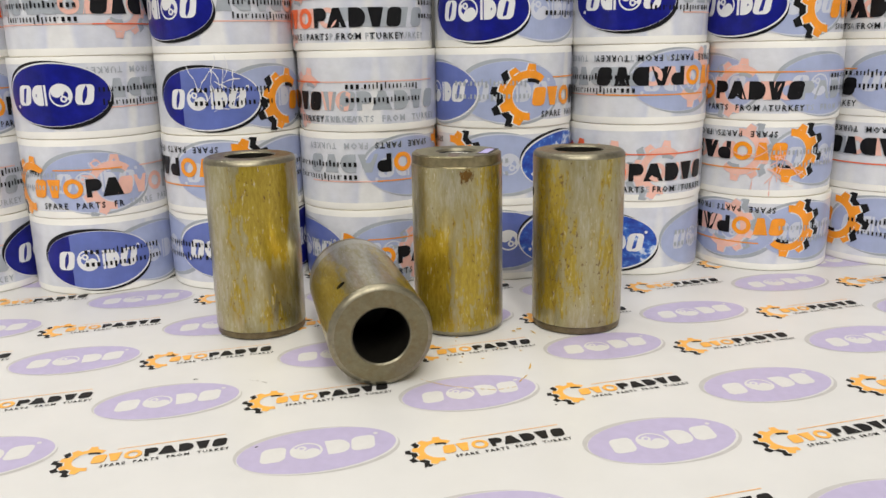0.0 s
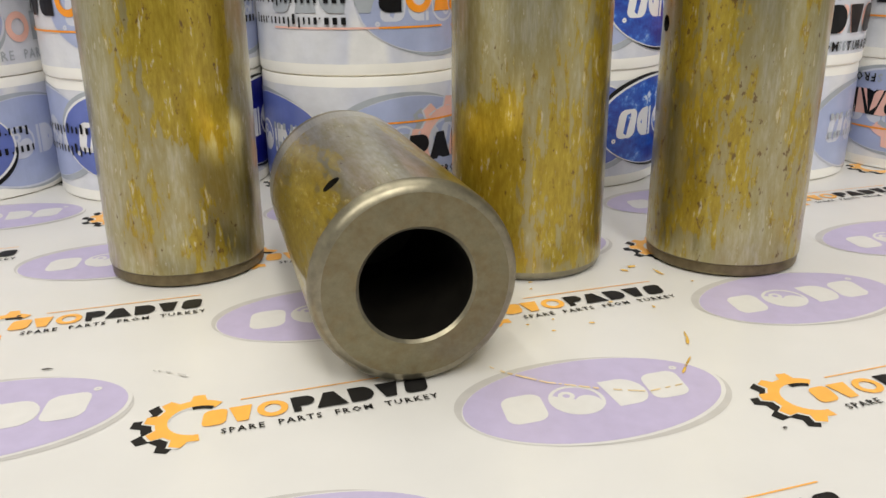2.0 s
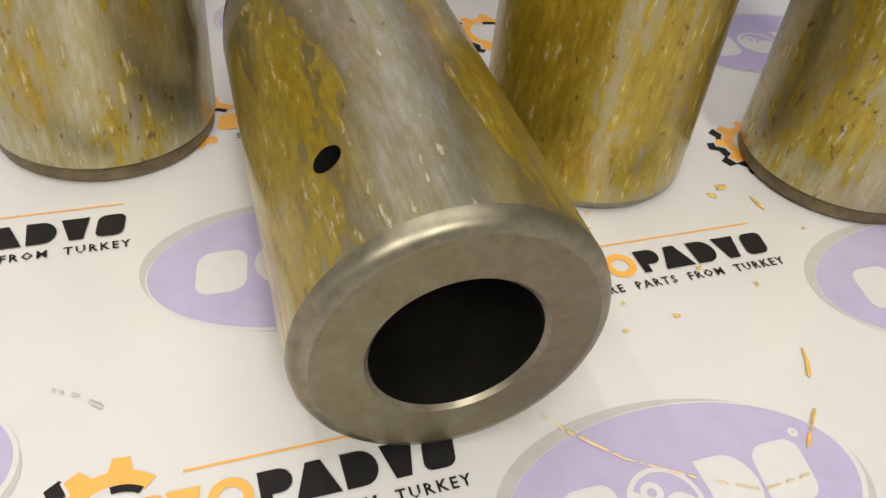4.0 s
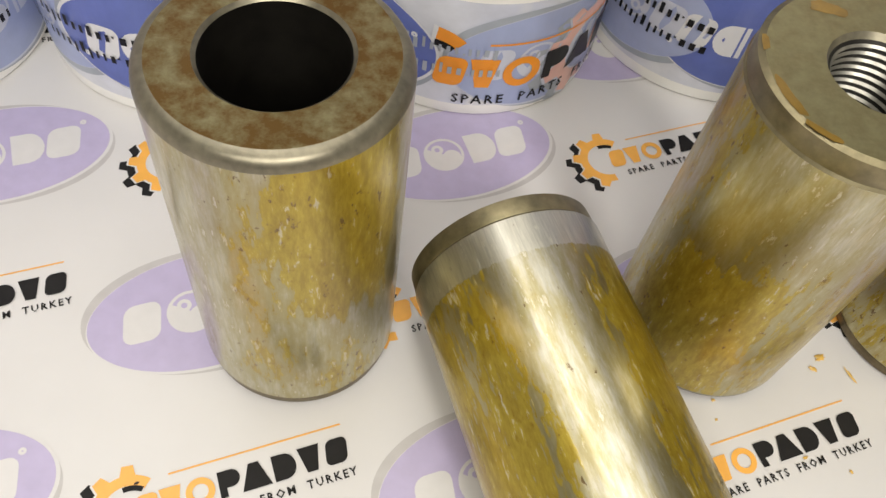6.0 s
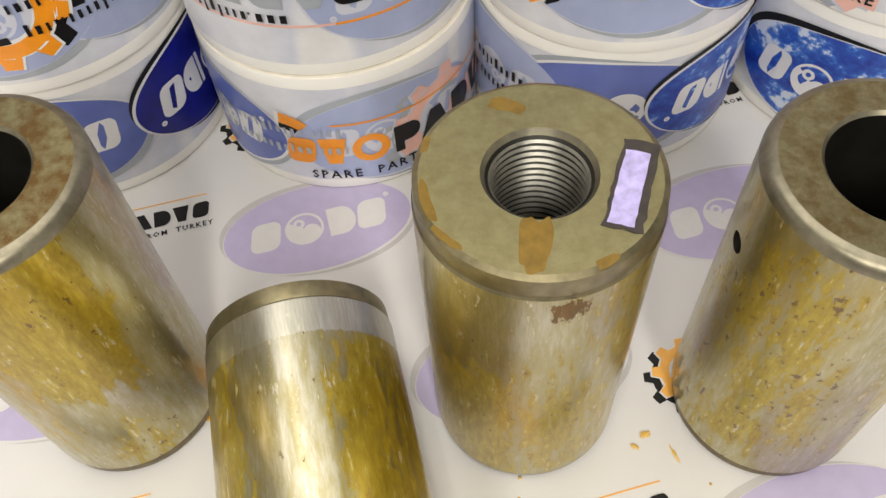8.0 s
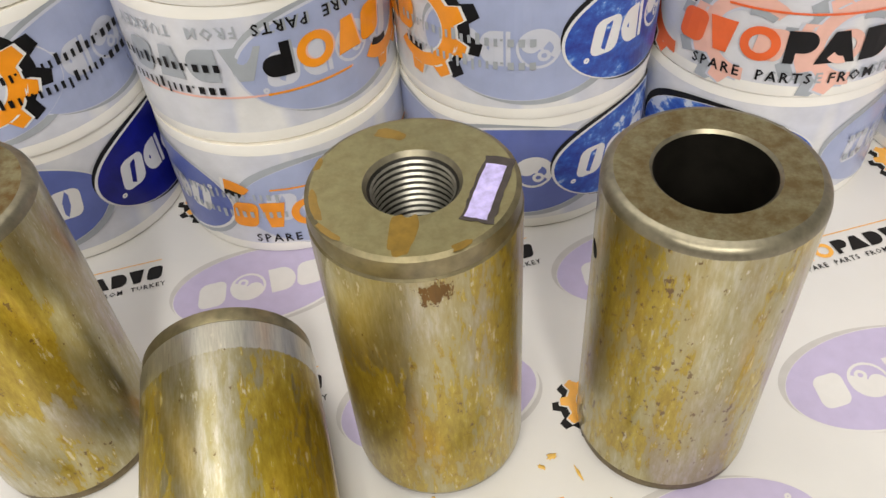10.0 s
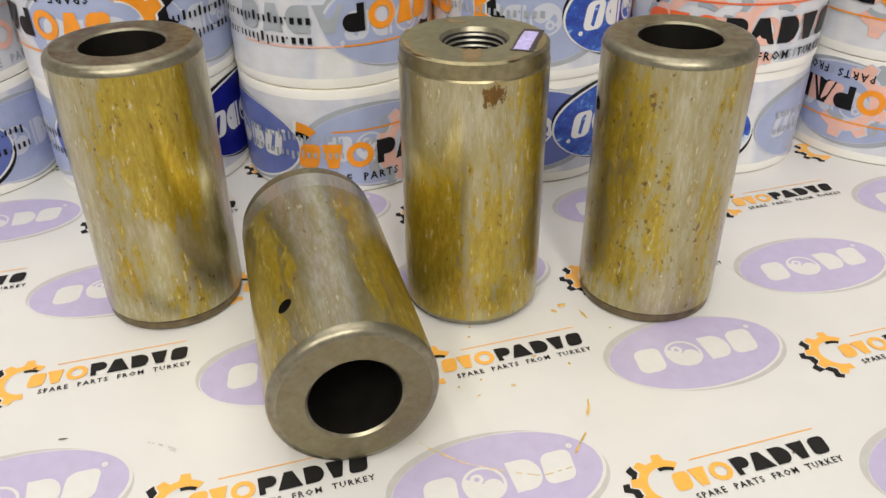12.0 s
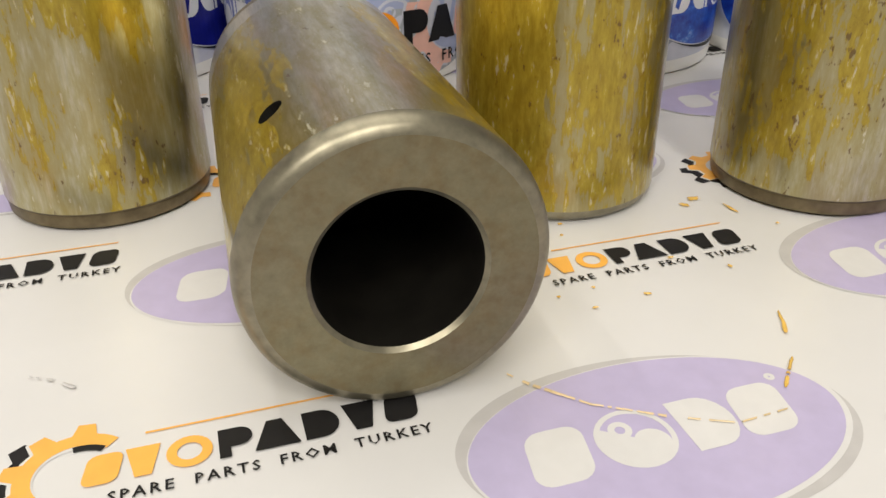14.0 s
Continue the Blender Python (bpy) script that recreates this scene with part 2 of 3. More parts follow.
def sharpen_edges(ob, degrees):
    bm = bmesh.new()
    bm.from_mesh(ob.data)
    for e in bm.edges:
        if len(e.link_faces) == 2 and e.calc_face_angle(0) > radians(degrees):
            e.smooth = False
    bm.to_mesh(ob.data)
    bm.free()


# ---- printed shapes: flat quads (ink, layer, corners) in millimetres ----
def p_rect(ink, layer, x0, y0, x1, y1, lean=0.0, step=3.0, taper=0.0):
    n = max(1, math.ceil(abs(x1 - x0) / step))
    out = []
    for k in range(n):
        a, b = x0 + (x1 - x0) * k / n, x0 + (x1 - x0) * (k + 1) / n
        mid = (x0 + x1) / 2
        ta, tb = mid + (a - mid) * (1 - taper) + lean, mid + (b - mid) * (1 - taper) + lean
        out.append((ink, layer, [(a, y0), (b, y0), (tb, y1), (ta, y1)]))
    return out


def p_ellipse(ink, layer, cx, cy, a, b, n=40, split=None, ink2=None):
    out = []
    cuts = [cx - a * math.cos(math.pi * k / n) for k in range(n + 1)]
    for u, v in zip(cuts, cuts[1:]):
        hu, hv = (b * math.sqrt(max(0, 1 - ((w - cx) / a) ** 2)) for w in (u, v))
        pick = ink2 if split is not None and (u + v) / 2 > split else ink
        out.append((pick, layer, [(u, cy - hu), (v, cy - hv), (v, cy + hv), (u, cy + hu)]))
    return out


def p_ring(ink, layer, cx, cy, r0, r1, a0=0, a1=360, n=36, sy=1.0):
    out = []
    n = max(2, int(n * abs(a1 - a0) / 360))
    for k in range(n):
        u, v = radians(a0 + (a1 - a0) * k / n), radians(a0 + (a1 - a0) * (k + 1) / n)
        out.append((ink, layer, [(cx + r * math.cos(w), cy + r * math.sin(w) * sy) for r, w in ((r0, u), (r1, u), (r1, v), (r0, v))]))
    return out


def p_gear(ink, layer, cx, cy, r0, r1, r2, a0, a1, turn, teeth=9):
    """A toothed rim from angle a0 to a1."""
    out = p_ring(ink, layer, cx, cy, r0, r1, a0, a1, 40)
    for k in range(teeth):
        w = turn + 360 * k / teeth
        if a0 + 6 <= w % 360 <= a1 - 6 or a0 + 6 <= w % 360 - 360 <= a1 - 6:
            c, s = math.cos(radians(w)), math.sin(radians(w))
            hw, ht = r1 * 0.22, r1 * 0.15
            f = lambda d, o: (cx + d * c - o * s, cy + d * s + o * c)
            out.append((ink, layer + 0.4, [f(r1 * 0.94, -hw), f(r2, -ht), f(r2, ht), f(r1 * 0.94, hw)]))
    return out


def p_mark(ink, layer, x0, x1, y0, y1, kind):
    """A plain sign shape: block (slanted, round-cornered), round (half-round), flag, wedge, funnel or ring."""
    w, h, mid = x1 - x0, y1 - y0, (y0 + y1) / 2
    if kind == "ring":
        return p_ring(ink, layer, (x0 + x1) / 2, mid, h * 0.29, h * 0.53, n=28)
    if kind == "wedge":
        return p_rect(ink, layer, x0, y0, x1, y1, taper=0.66, step=99)
    if kind == "funnel":
        return p_rect(ink, layer, x0 + w * 0.27, y0, x1 - w * 0.27, y1, taper=-1.1, step=99)
    if kind == "flag":
        out = p_rect(ink, layer, x0, y0, x0 + w * 0.34, y1, step=99)
        out += p_rect(ink, layer, x0 + w * 0.34, y0 + h * 0.34, x0 + w * 0.6, y1, step=99)
        return out + p_ring(ink, layer, x0 + w * 0.6, y0 + h * 0.67, 0.0, w * 0.4, -90, 90, 20, h * 0.33 / (w * 0.4))
    if kind == "round":
        out = p_rect(ink, layer, x0, y0, x0 + w * 0.5, y1, step=99)
        return out + p_ring(ink, layer, x0 + w * 0.5, mid, 0.0, w * 0.5, -90, 90, 20, h / w)
    q = w * 0.3
    out = p_rect(ink, layer, x0, y0 + q, x0 + q, y1 - q, step=99) + p_rect(ink, layer, x1 - q, y0 + q, x1, y1 - q, step=99)
    out += p_rect(ink, layer, x0 + q, y0, x1 - q, y1, step=99)
    for px, py, w0 in ((x1 - q, y1 - q, 0), (x0 + q, y1 - q, 90), (x0 + q, y0 + q, 180), (x1 - q, y0 + q, 270)):
        out += p_ring(ink, layer, px, py, 0.0, q, w0, w0 + 90, 20)
    return [(i, n, [(x + (y - mid) * 0.16, y) for x, y in quad]) for i, n, quad in out]


FONT_CACHE = {}


def p_words(ink, layer, text, x0, x1, y0, height):
    """Words in the built-in font, fitted between x0 and x1."""
    if text not in FONT_CACHE:
        cu = bpy.data.curves.new("words", "FONT")
        cu.body, cu.size, cu.resolution_u, cu.space_character, cu.offset = text, 1.0, 1, 1.3, 0.018
        ob = new("words", cu)
        bpy.context.view_layer.update()
        me = ob.evaluated_get(bpy.context.evaluated_depsgraph_get()).to_mesh()
        v = [(w.co.x, w.co.y) for w in me.vertices]
        FONT_CACHE[text] = [[v[i] for i in f.vertices] for f in me.polygons]
        bpy.data.objects.remove(ob)
    polys = FONT_CACHE[text]
    xs = [x for f in polys for x, _ in f]
    ys = [y for f in polys for _, y in f]
    sx, sy = (x1 - x0) / (max(xs) - min(xs)), height / max(ys)
    return [(ink, layer, [(x0 + (x - min(xs)) * sx, y0 + y * sy) for x, y in f]) for f in polys]


def oval_art(inks, k=1.0, split=None, ink2=None):
    """The oval sign as named pieces, the coloured field first. inks: field, shadow, pale."""
    field, shadow, pale = inks
    a, b = 29.0 * k, 16.2 * k
    c, s = math.cos(radians(-5)), math.sin(radians(-5))
    h = 5.3 * k
    cx, r = -4.2 * k, 6.0 * k
    disc = p_ring(pale, 3, cx, 0, r * 0.86, r, n=32) + p_ring(pale, 3, cx, 0, 0, r * 0.86, 145, 325, 32)
    disc += p_ellipse(pale, 3.2, cx + r * 0.34, -r * 0.26, r * 0.46, r * 0.46, 14)
    disc += p_ring(pale, 3.4, cx - r * 0.24, r * 0.34, r * 0.13, r * 0.30, n=18)
    return [
        ("field", p_ellipse(field, 2, 0, 0, a, b, split=None if split is None else split * k, ink2=ink2)),
        ("shadow", [(i, n, [(x * c - y * s, x * s + y * c) for x, y in q]) for i, n, q in p_ellipse(shadow, 0, 0, 0, a * 1.045, b * 1.09)]),
        ("rim", p_ellipse(pale, 1, 0.3 * k, -0.25 * k, a * 1.02, b * 1.03)),
        ("mark", p_mark(pale, 3, -20.6 * k, -11.6 * k, -h, h, "block")),
        ("mark", disc),
        ("mark", p_mark(pale, 3, 3.2 * k, 11.8 * k, -h, h, "round")),
        ("mark", p_mark(pale, 3, 12.4 * k, 21.2 * k, -h, h, "block")),
        ("dot", p_ring(pale, 3, 22.6 * k, 6.0 * k, 0.2 * k, 0.9 * k, n=10)),
    ]


def logo_art(inks, k=1.0, line=None, cut=-99.0, end=99.0):
    """The gear sign as named pieces: toothed rim, its dark shadow, a rule, a row of plain shapes and the line of words below.
    Origin: start of the dark shapes; what lies outside cut and end is covered by the tape wound over it."""
    warm, dark, pale = inks
    cx, cy = -19.0 * k, 3.4 * k
    out = [
        ("gear", p_gear(warm, 2, cx, cy, 5.6 * k, 8.0 * k, 10.1 * k, 46, 272, 4)),
        ("gear_shadow", p_gear(dark, 0, cx - 2.5 * k, cy - 0.9 * k, 5.4 * k, 8.2 * k, 10.3 * k, 100, 258, 4)),
        ("gear_rim", p_gear(pale, 1, cx - 0.35 * k, cy - 0.1 * k, 5.0 * k, 8.25 * k, 10.3 * k, 58, 268, 4)),
        ("gear_arc", p_ring(dark, 3, cx + 0.4 * k, cy - 0.7 * k, 5.0 * k, 6.2 * k, 56, 100, 60)),
        ("rule", p_rect(line or warm, 2, -9.8 * k, 8.8 * k, 29.4 * k, 9.2 * k, step=2.5)),
    ]
    for ink, x0, x1, kind in ((warm, -17.8, -13.0, "block"), (warm, -12.5, -7.6, "funnel"), (warm, -7.0, -0.6, "ring"), (dark, 0.2, 5.0, "flag"), (dark, 5.0, 11.6, "wedge"),
                              (dark, 12.3, 17.5, "round"), (dark, 18.2, 23.4, "funnel"), (dark, 24.4, 29.4, "block")):
        out.append(("mark", p_mark(ink, 4, x0 * k, x1 * k, 0, 6.0 * k, kind)))
    out.append(("tagline", p_words(dark, 4, "SPARE  PARTS  FROM  TURKEY", -14.6 * k, 30.2 * k, -3.7 * k, 2.0 * k)))
    kept = [(name, [q for q in art if min(x for x, _ in q[2]) > cut * k and max(x for x, _ in q[2]) < end * k]) for name, art in out]
    return [(name, art) for name, art in kept if art]


def address_art(ink, k=1.0):
    """Two rows of small plain bars in place of a web address."""
    rng = random.Random(5)
    rows = []
    for y in (6.6, 0.0):
        x, row = 0.0, []
        for c in range(19):
            if c in (3, 14):
                row += p_rect(ink, 4, x * k, y * k, (x + 0.6) * k, (y + 0.6) * k, step=99)
                x += 1.3
                continue
            w = rng.choice((0.7, 0.9, 1.1)) if c > 2 else 1.5
            top = rng.choice((2.2, 2.2, 2.2, 3.2)) if c > 2 else 2.2
            low = -1.0 if rng.random() < 0.12 and c > 2 else 0.0
            row += p_rect(ink, 4, x * k, (y + low) * k, (x + w) * k, (y + top) * k, step=99)
            x += w + 1.2
        rows.append(("line", row))
    return rows


def printed(name, art, mapping):
    """One mesh of printed shapes; mapping takes x, y and the layer to a place."""
    inks = []
    verts, faces, idx = [], [], []
    for ink, layer, quad in art:
        if ink not in inks:
            inks.append(ink)
        faces.append(tuple(range(len(verts), len(verts) + len(quad))))
        verts += [mapping(x / 1000, y / 1000, layer) for x, y in quad]
        idx.append(inks.index(ink))
    return mesh_object(name, verts, faces, inks, idx)


def printed_sign(name, pieces, mapping, parent):
    """A sign under its sheet or roll: the first piece is the sign itself, the others are its children."""
    top = part(name, printed(name, pieces[0][1], mapping), parent)
    for label, art in pieces[1:]:
        part(label, printed(label, art, mapping), top)
    return top


# ---- room ----
def room():
    # walls out of view: dark north and south, white sides, to shape pin reflections
    x0, x1, y0, y1, z0, z1 = -2.2, 2.4, -2.6, 1.7, -TABLE_H, CEIL
    tagged(block("floor", x0, y0, z0 - 0.1, x1, y1, z0, M_FLOOR), "grey painted workshop floor", "floor", kind="structure")
    tagged(block("ceiling", x0, y0, z1, x1, y1, z1 + 0.1, M_CEIL), "plain white ceiling", "ceiling", kind="structure")
    tagged(block("wall_north", x0, y1, z0, x1, y1 + 0.1, z1, M_ROOM), "unseen plain dark grey wall", "wall", kind="structure")
    tagged(block("wall_south", x0, y0 - 0.1, z0, x1, y0, z1, M_ROOM), "unseen plain dark grey wall", "wall", kind="structure")
    tagged(block("wall_west", x0 - 0.1, y0, z0, x0, y1, z1, M_CEIL), "unseen plain white wall", "wall", kind="structure")
    tagged(block("wall_east", x1, y0, z0, x1 + 0.1, y1, z1, M_CEIL), "unseen plain white wall", "wall", kind="structure")


room()


def table():
    base = tagged(new("table"), "plain work table under the printed sheet", "table")
    base.matrix_world = pose(0, 0.35, -TABLE_H)
    part("tabletop", block("tabletop", -0.8, -0.5, TABLE_H - 0.034, 0.85, 0.62, TABLE_H - 0.004, M_TABLE, 0.003), base)
    for x in (-0.72, 0.77):
        for y in (-0.42, 0.54):
            part("leg", block("leg", x - 0.03, y - 0.03, 0, x + 0.03, y + 0.03, TABLE_H - 0.034, M_TABLE, 0.003), base)


table()

# ---- printed vinyl sheet on the table ----
ART = 20.0
A_STEP = Vector((0.1261, 0.0124))
ROW_STEP = Vector((-0.0051, 0.0478))
ODD_SHIFT = Vector((0.0046, 0.0020))
GEAR_0 = Vector((-0.0379, 0.2986))
OVAL_0 = Vector((0.0245, 0.3065))


def sheet():
    ob = tagged(block("printed_sheet", -0.78, -0.13, -0.004, 0.83, 0.95, 0.0, M_SHEET), "white glossy vinyl sheet with slanted lavender ovals and orange gear signs", "sheet")
    flat = lambda x, y, layer: (x, y, 0.00008 + 0.00005 * layer)
    masters = {}
    signs = (("gear_sign", logo_art((M_ORANGE, M_BLACK, M_PALE)), GEAR_0), ("oval_sign", oval_art((M_LAV, M_SHADE, M_PALE)), OVAL_0))
    for j in range(-6, 9):
        for i in range(-6, 7):
            if (i + j) % 2:
                continue
            for name, pieces, org in signs:
                p = org + A_STEP * (i / 2) + ROW_STEP * j + ODD_SHIFT * (j % 2)
                if not (-0.40 < p.x < 0.46 and 0.0 < p.y < 0.66):
                    continue
                if name not in masters:
                    o = masters[name] = printed_sign(name, pieces, flat, ob)
                else:
                    o = part(name, new(name, masters[name].data), ob)
                    for child in masters[name].children:
                        part(child.name.split(".")[0], new(child.name.split(".")[0], child.data), o)
                o.matrix_world = pose(p.x, p.y, 0, 0, 0, ART)


sheet()


# ---- rolls of packing tape ----
R_ROLL, H_ROLL = 0.0427, 0.0466
ROLL_X0, ROLL_Y0, ROLL_DX, ROLL_DY = -0.2173, 0.4822, 0.0848, 0.0110
FULL = (T_ORANGE, T_BLACK, T_WHITE)
REDS = (T_RED, T_BLACK, T_WHITE)
FADE = (T_PINK, T_GREY, T_HAZE)
NAVY = (T_NAVY, T_BLACK, T_WHITE)
SCUFF = (T_SCUFF, T_BLACK, T_WHITE)
MID = (T_MID, T_GREY, T_WHITE)
SOFT = (T_SOFT, T_GREY, T_HAZE)
PROFILE = [(0.0382, 0), (R_ROLL - 0.0012, 0), (R_ROLL - 0.0003, 0.0006), (R_ROLL, 0.0022), (R_ROLL, 0.0046), (R_ROLL, 0.0428), (R_ROLL, 0.0450), (R_ROLL - 0.0003, 0.0466), (R_ROLL - 0.0012, H_ROLL - 0.0001), (0.0382, H_ROLL - 0.0001)]


def roll_masters():
    wound = lathe("wound_tape", PROFILE, [M_TAPE, M_RIM, M_BAND], [1, 1, 0, 0, 2, 0, 0, 1, 1, 0], 72)
    core = lathe("core", [(0.0361, 0.0001), (0.0382, 0.0001), (0.0382, H_ROLL - 0.0002), (0.0361, H_ROLL - 0.0002)], [M_CORE], None, 48)
    sharpen(wound, 40)
    sharpen(core, 40)
    return wound, core


WOUND, CORE = roll_masters()
USED = []


def tape_roll(col, row, prints, label):
    """prints: (kind, inks, degrees round the roll, flipped, layer, extra). Degrees run from the front to the right."""
    rng = random.Random(col * 17 + row * 5 + 3)
    top = tagged(new("tape_roll"), label, "tape roll", "stacked tape rolls")
    top.matrix_world = pose(ROLL_X0 + ROLL_DX * col + rng.uniform(-0.0012, 0.0012), ROLL_Y0 + ROLL_DY * col + rng.uniform(-0.0012, 0.0012), (row - 1) * H_ROLL)
    first = not USED
    USED.append(1)
    part("wound_tape", WOUND if first else new("wound_tape", WOUND.data), top)
    part("core", CORE if first else new("core", CORE.data), top)
    for order, (kind, inks, deg, flip, lift, extra) in enumerate(prints):
        lift += 0.06 * order
        sgn = -1 if flip else 1
        if kind == "oval":
            art, cz, name = oval_art(inks, 1.08, **extra), 0.0212, "oval_print"
        elif kind == "logo":
            art, cz, name = logo_art(inks, 1.80, **extra), 0.0128, "gear_print"
        elif kind == "creases":
            art, cz, name = [("creases", p_creases(inks, 4, 0, 0, 22, 14, 14, int(deg) + 40))], 0.0225, "creased_film"
        else:
            art, cz, name = address_art(inks, 1.15), 0.0175, "address_print"
        if flip:
            cz = H_ROLL - cz

        def wrap(x, y, layer):
            a = radians(deg) + sgn * x / R_ROLL
            r = R_ROLL + 0.00018 + 0.0003 * lift + 0.00005 * layer
            return (r * math.sin(a), -r * math.cos(a), min(max(cz + sgn * y, 0.0012), H_ROLL - 0.0012))

        printed_sign(name, art, wrap, top)


def p_creases(ink, layer, cx, cy, rx, ry, count, seed):
    """Thin pale creases of crumpled clear film."""
    rng = random.Random(seed)
    out = []
    for _ in range(count):
        w = rng.uniform(0, math.pi)
        x, y = cx + rng.uniform(-rx, rx) * 0.6, cy + rng.uniform(-ry, ry) * 0.6
        for _ in range(rng.randint(3, 6)):
            d = rng.uniform(2.0, 4.5)
            x2, y2 = x + d * math.cos(w), y + d * math.sin(w)
            t = rng.uniform(0.12, 0.4)
            nx, ny = -math.sin(w) * t, math.cos(w) * t
            layer += 0.05
            out.append((ink, layer, [(x - nx, y - ny), (x2 - nx, y2 - ny), (x2 + nx * 0.6, y2 + ny * 0.6), (x + nx, y + ny)]))
            x, y, w = x2, y2, w + rng.uniform(-0.5, 0.5)
    return out


UP, DOWN = False, True
E = {}
SHARP = "white packing tape roll printed with "


def roll_stacks():
    navy = SHARP + "navy oval signs"
    gears = SHARP + "orange gears over faded ovals"
    red = SHARP + "red-lined gear signs"
    pale = SHARP + "pale blue ovals"
    # column by column, lowest row first
    tape_roll(-1, 1, [("oval", NAVY, 100, UP, 1, E), ("logo", FADE, -10, UP, 0, E)], navy)
    tape_roll(-1, 2, [("logo", FADE, 10, UP, 0, E), ("text", T_BLACK, 40, UP, 1, E)], pale)
    tape_roll(-1, 3, [("logo", FULL, 80, UP, 1, E), ("oval", SOFT, 60, UP, 0, E)], gears)
    tape_roll(-1, 4, [("logo", REDS, 60, DOWN, 1, E), ("logo", FADE, 110, DOWN, 0, E)], red)

    tape_roll(0, 1, [("oval", NAVY, 18, UP, 1, {"split": -13, "ink2": T_MID}), ("oval", SOFT, 70, UP, 0, E), ("text", T_BLACK, 10, UP, 2, E)], navy)
    tape_roll(0, 2, [("logo", FULL, 17, UP, 1, {"end": 12}), ("logo", FADE, 84, UP, 0, E), ("oval", SOFT, 24, UP, -0.25, E), ("text", T_GREY, -62, UP, 1, E)], gears)
    tape_roll(0, 3, [("oval", NAVY, 2, DOWN, 1, E), ("logo", FADE, 100, DOWN, 0, E), ("text", T_BLACK, 96, DOWN, 1, E)], navy)
    tape_roll(0, 4, [("logo", REDS, 105, DOWN, 1, E), ("logo", FADE, 60, DOWN, 0, E), ("text", T_BLACK, 24, DOWN, 2, E), ("logo", FADE, 10, DOWN, 0, E)], red)

    tape_roll(1, 1, [("oval", NAVY, 86, DOWN, 1, E), ("oval", SOFT, -56, DOWN, 0, E), ("oval", MID, 6, DOWN, 0.5, E), ("text", T_BLACK, 0, DOWN, 2, E)], navy)
    tape_roll(1, 2, [("logo", FULL, -28, DOWN, 1, E), ("oval", SOFT, 10, DOWN, 0, E), ("oval", SOFT, 70, DOWN, -0.25, E), ("text", T_BLACK, 84, DOWN, 2, E)], gears)
    tape_roll(1, 3, [("oval", NAVY, 0, UP, 1, {"split": -14, "ink2": T_MID}), ("oval", SOFT, 55, UP, 0, E), ("text", T_BLACK, -8, UP, 2, E), ("logo", FULL, 115, UP, 1, E), ("creases", T_WHITE, 8, UP, 2.2, E)], navy)
    tape_roll(1, 4, [("oval", NAVY, -30, DOWN, 1, E), ("logo", FADE, 70, DOWN, 0, E), ("text", T_BLACK, 84, DOWN, 2, E)], navy)

    tape_roll(2, 1, [("logo", FULL, 29, UP, 1, {"cut": -19}), ("oval", SOFT, 32, UP, 0, E), ("oval", MID, -56, UP, 0.2, E), ("logo", FADE, 100, UP, 0.5, E), ("text", T_GREY, -50, UP, 2, E)], gears)
    tape_roll(2, 2, [("logo", FULL, 28, DOWN, 1, {"end": 5.6}), ("logo", FADE, 29, DOWN, 0.5, E), ("oval", SOFT, 48, DOWN, 0, E), ("text", T_BLACK, 0, DOWN, 2, E)], gears)
    tape_roll(2, 3, [("logo", REDS, -101, UP, 1, E), ("logo", FADE, 0, UP, 0, E), ("logo", FADE, -72, UP, 0, E), ("text", T_BLACK, -8, UP, 2, E)], red)
    tape_roll(2, 4, [("logo", REDS, -30, UP, 1, E), ("text", T_BLACK, 59, UP, 1, E), ("logo", FADE, -8, UP, 0, E)], red)

    tape_roll(3, 1, [("oval", SCUFF, 57, DOWN, 1, E), ("oval", MID, 0, DOWN, 0, E), ("oval", SOFT, -60, DOWN, 0, E), ("text", T_BLACK, -18, DOWN, 2, E)], navy)
    tape_roll(3, 2, [("oval", SCUFF, 58, DOWN, 1, E), ("oval", SOFT, 0, DOWN, 0, E), ("logo", FULL, -92, DOWN, 1, E), ("text", T_GREY, 5, DOWN, 2, E)], navy)
    tape_roll(3, 3, [("logo", FULL, 67, UP, 1, E), ("oval", MID, -62, UP, 0.5, E), ("oval", SOFT, 6, UP, 0, E), ("text", T_GREY, -40, UP, 2, E)], gears)
    tape_roll(3, 4, [("oval", NAVY, -22, UP, 1, E), ("oval", SOFT, 36, UP, 0, E), ("text", T_BLACK, 34, UP, 2, E)], navy)

    tape_roll(4, 1, [("oval", SCUFF, -28, UP, 1, E), ("oval", SOFT, 60, UP, 0, E), ("text", T_GREY, 30, UP, 2, E)], navy)
    tape_roll(4, 2, [("logo", REDS, -12, UP, 1, E), ("logo", FADE, 20, UP, 0, E), ("logo", FADE, 62, UP, 0, E)], red)
    tape_roll(4, 3, [("logo", FULL, 30, DOWN, 1, E), ("logo", FADE, -6, DOWN, 0.5, E), ("oval", SOFT, 28, DOWN, 0, E), ("text", T_BLACK, -10, DOWN, 2, E)], gears)
    tape_roll(4, 4, [("oval", NAVY, -20, DOWN, 1, E), ("logo", FADE, 100, DOWN, 0, E), ("text", T_BLACK, 60, DOWN, 1, E)], navy)

    tape_roll(5, 1, [("logo", FULL, -39, DOWN, 1, E), ("oval", SOFT, -45, DOWN, 0, E), ("oval", SOFT, 25, DOWN, -0.25, E), ("logo", FADE, -90, DOWN, 0.5, E), ("text", T_GREY, 60, DOWN, 2, E)], gears)
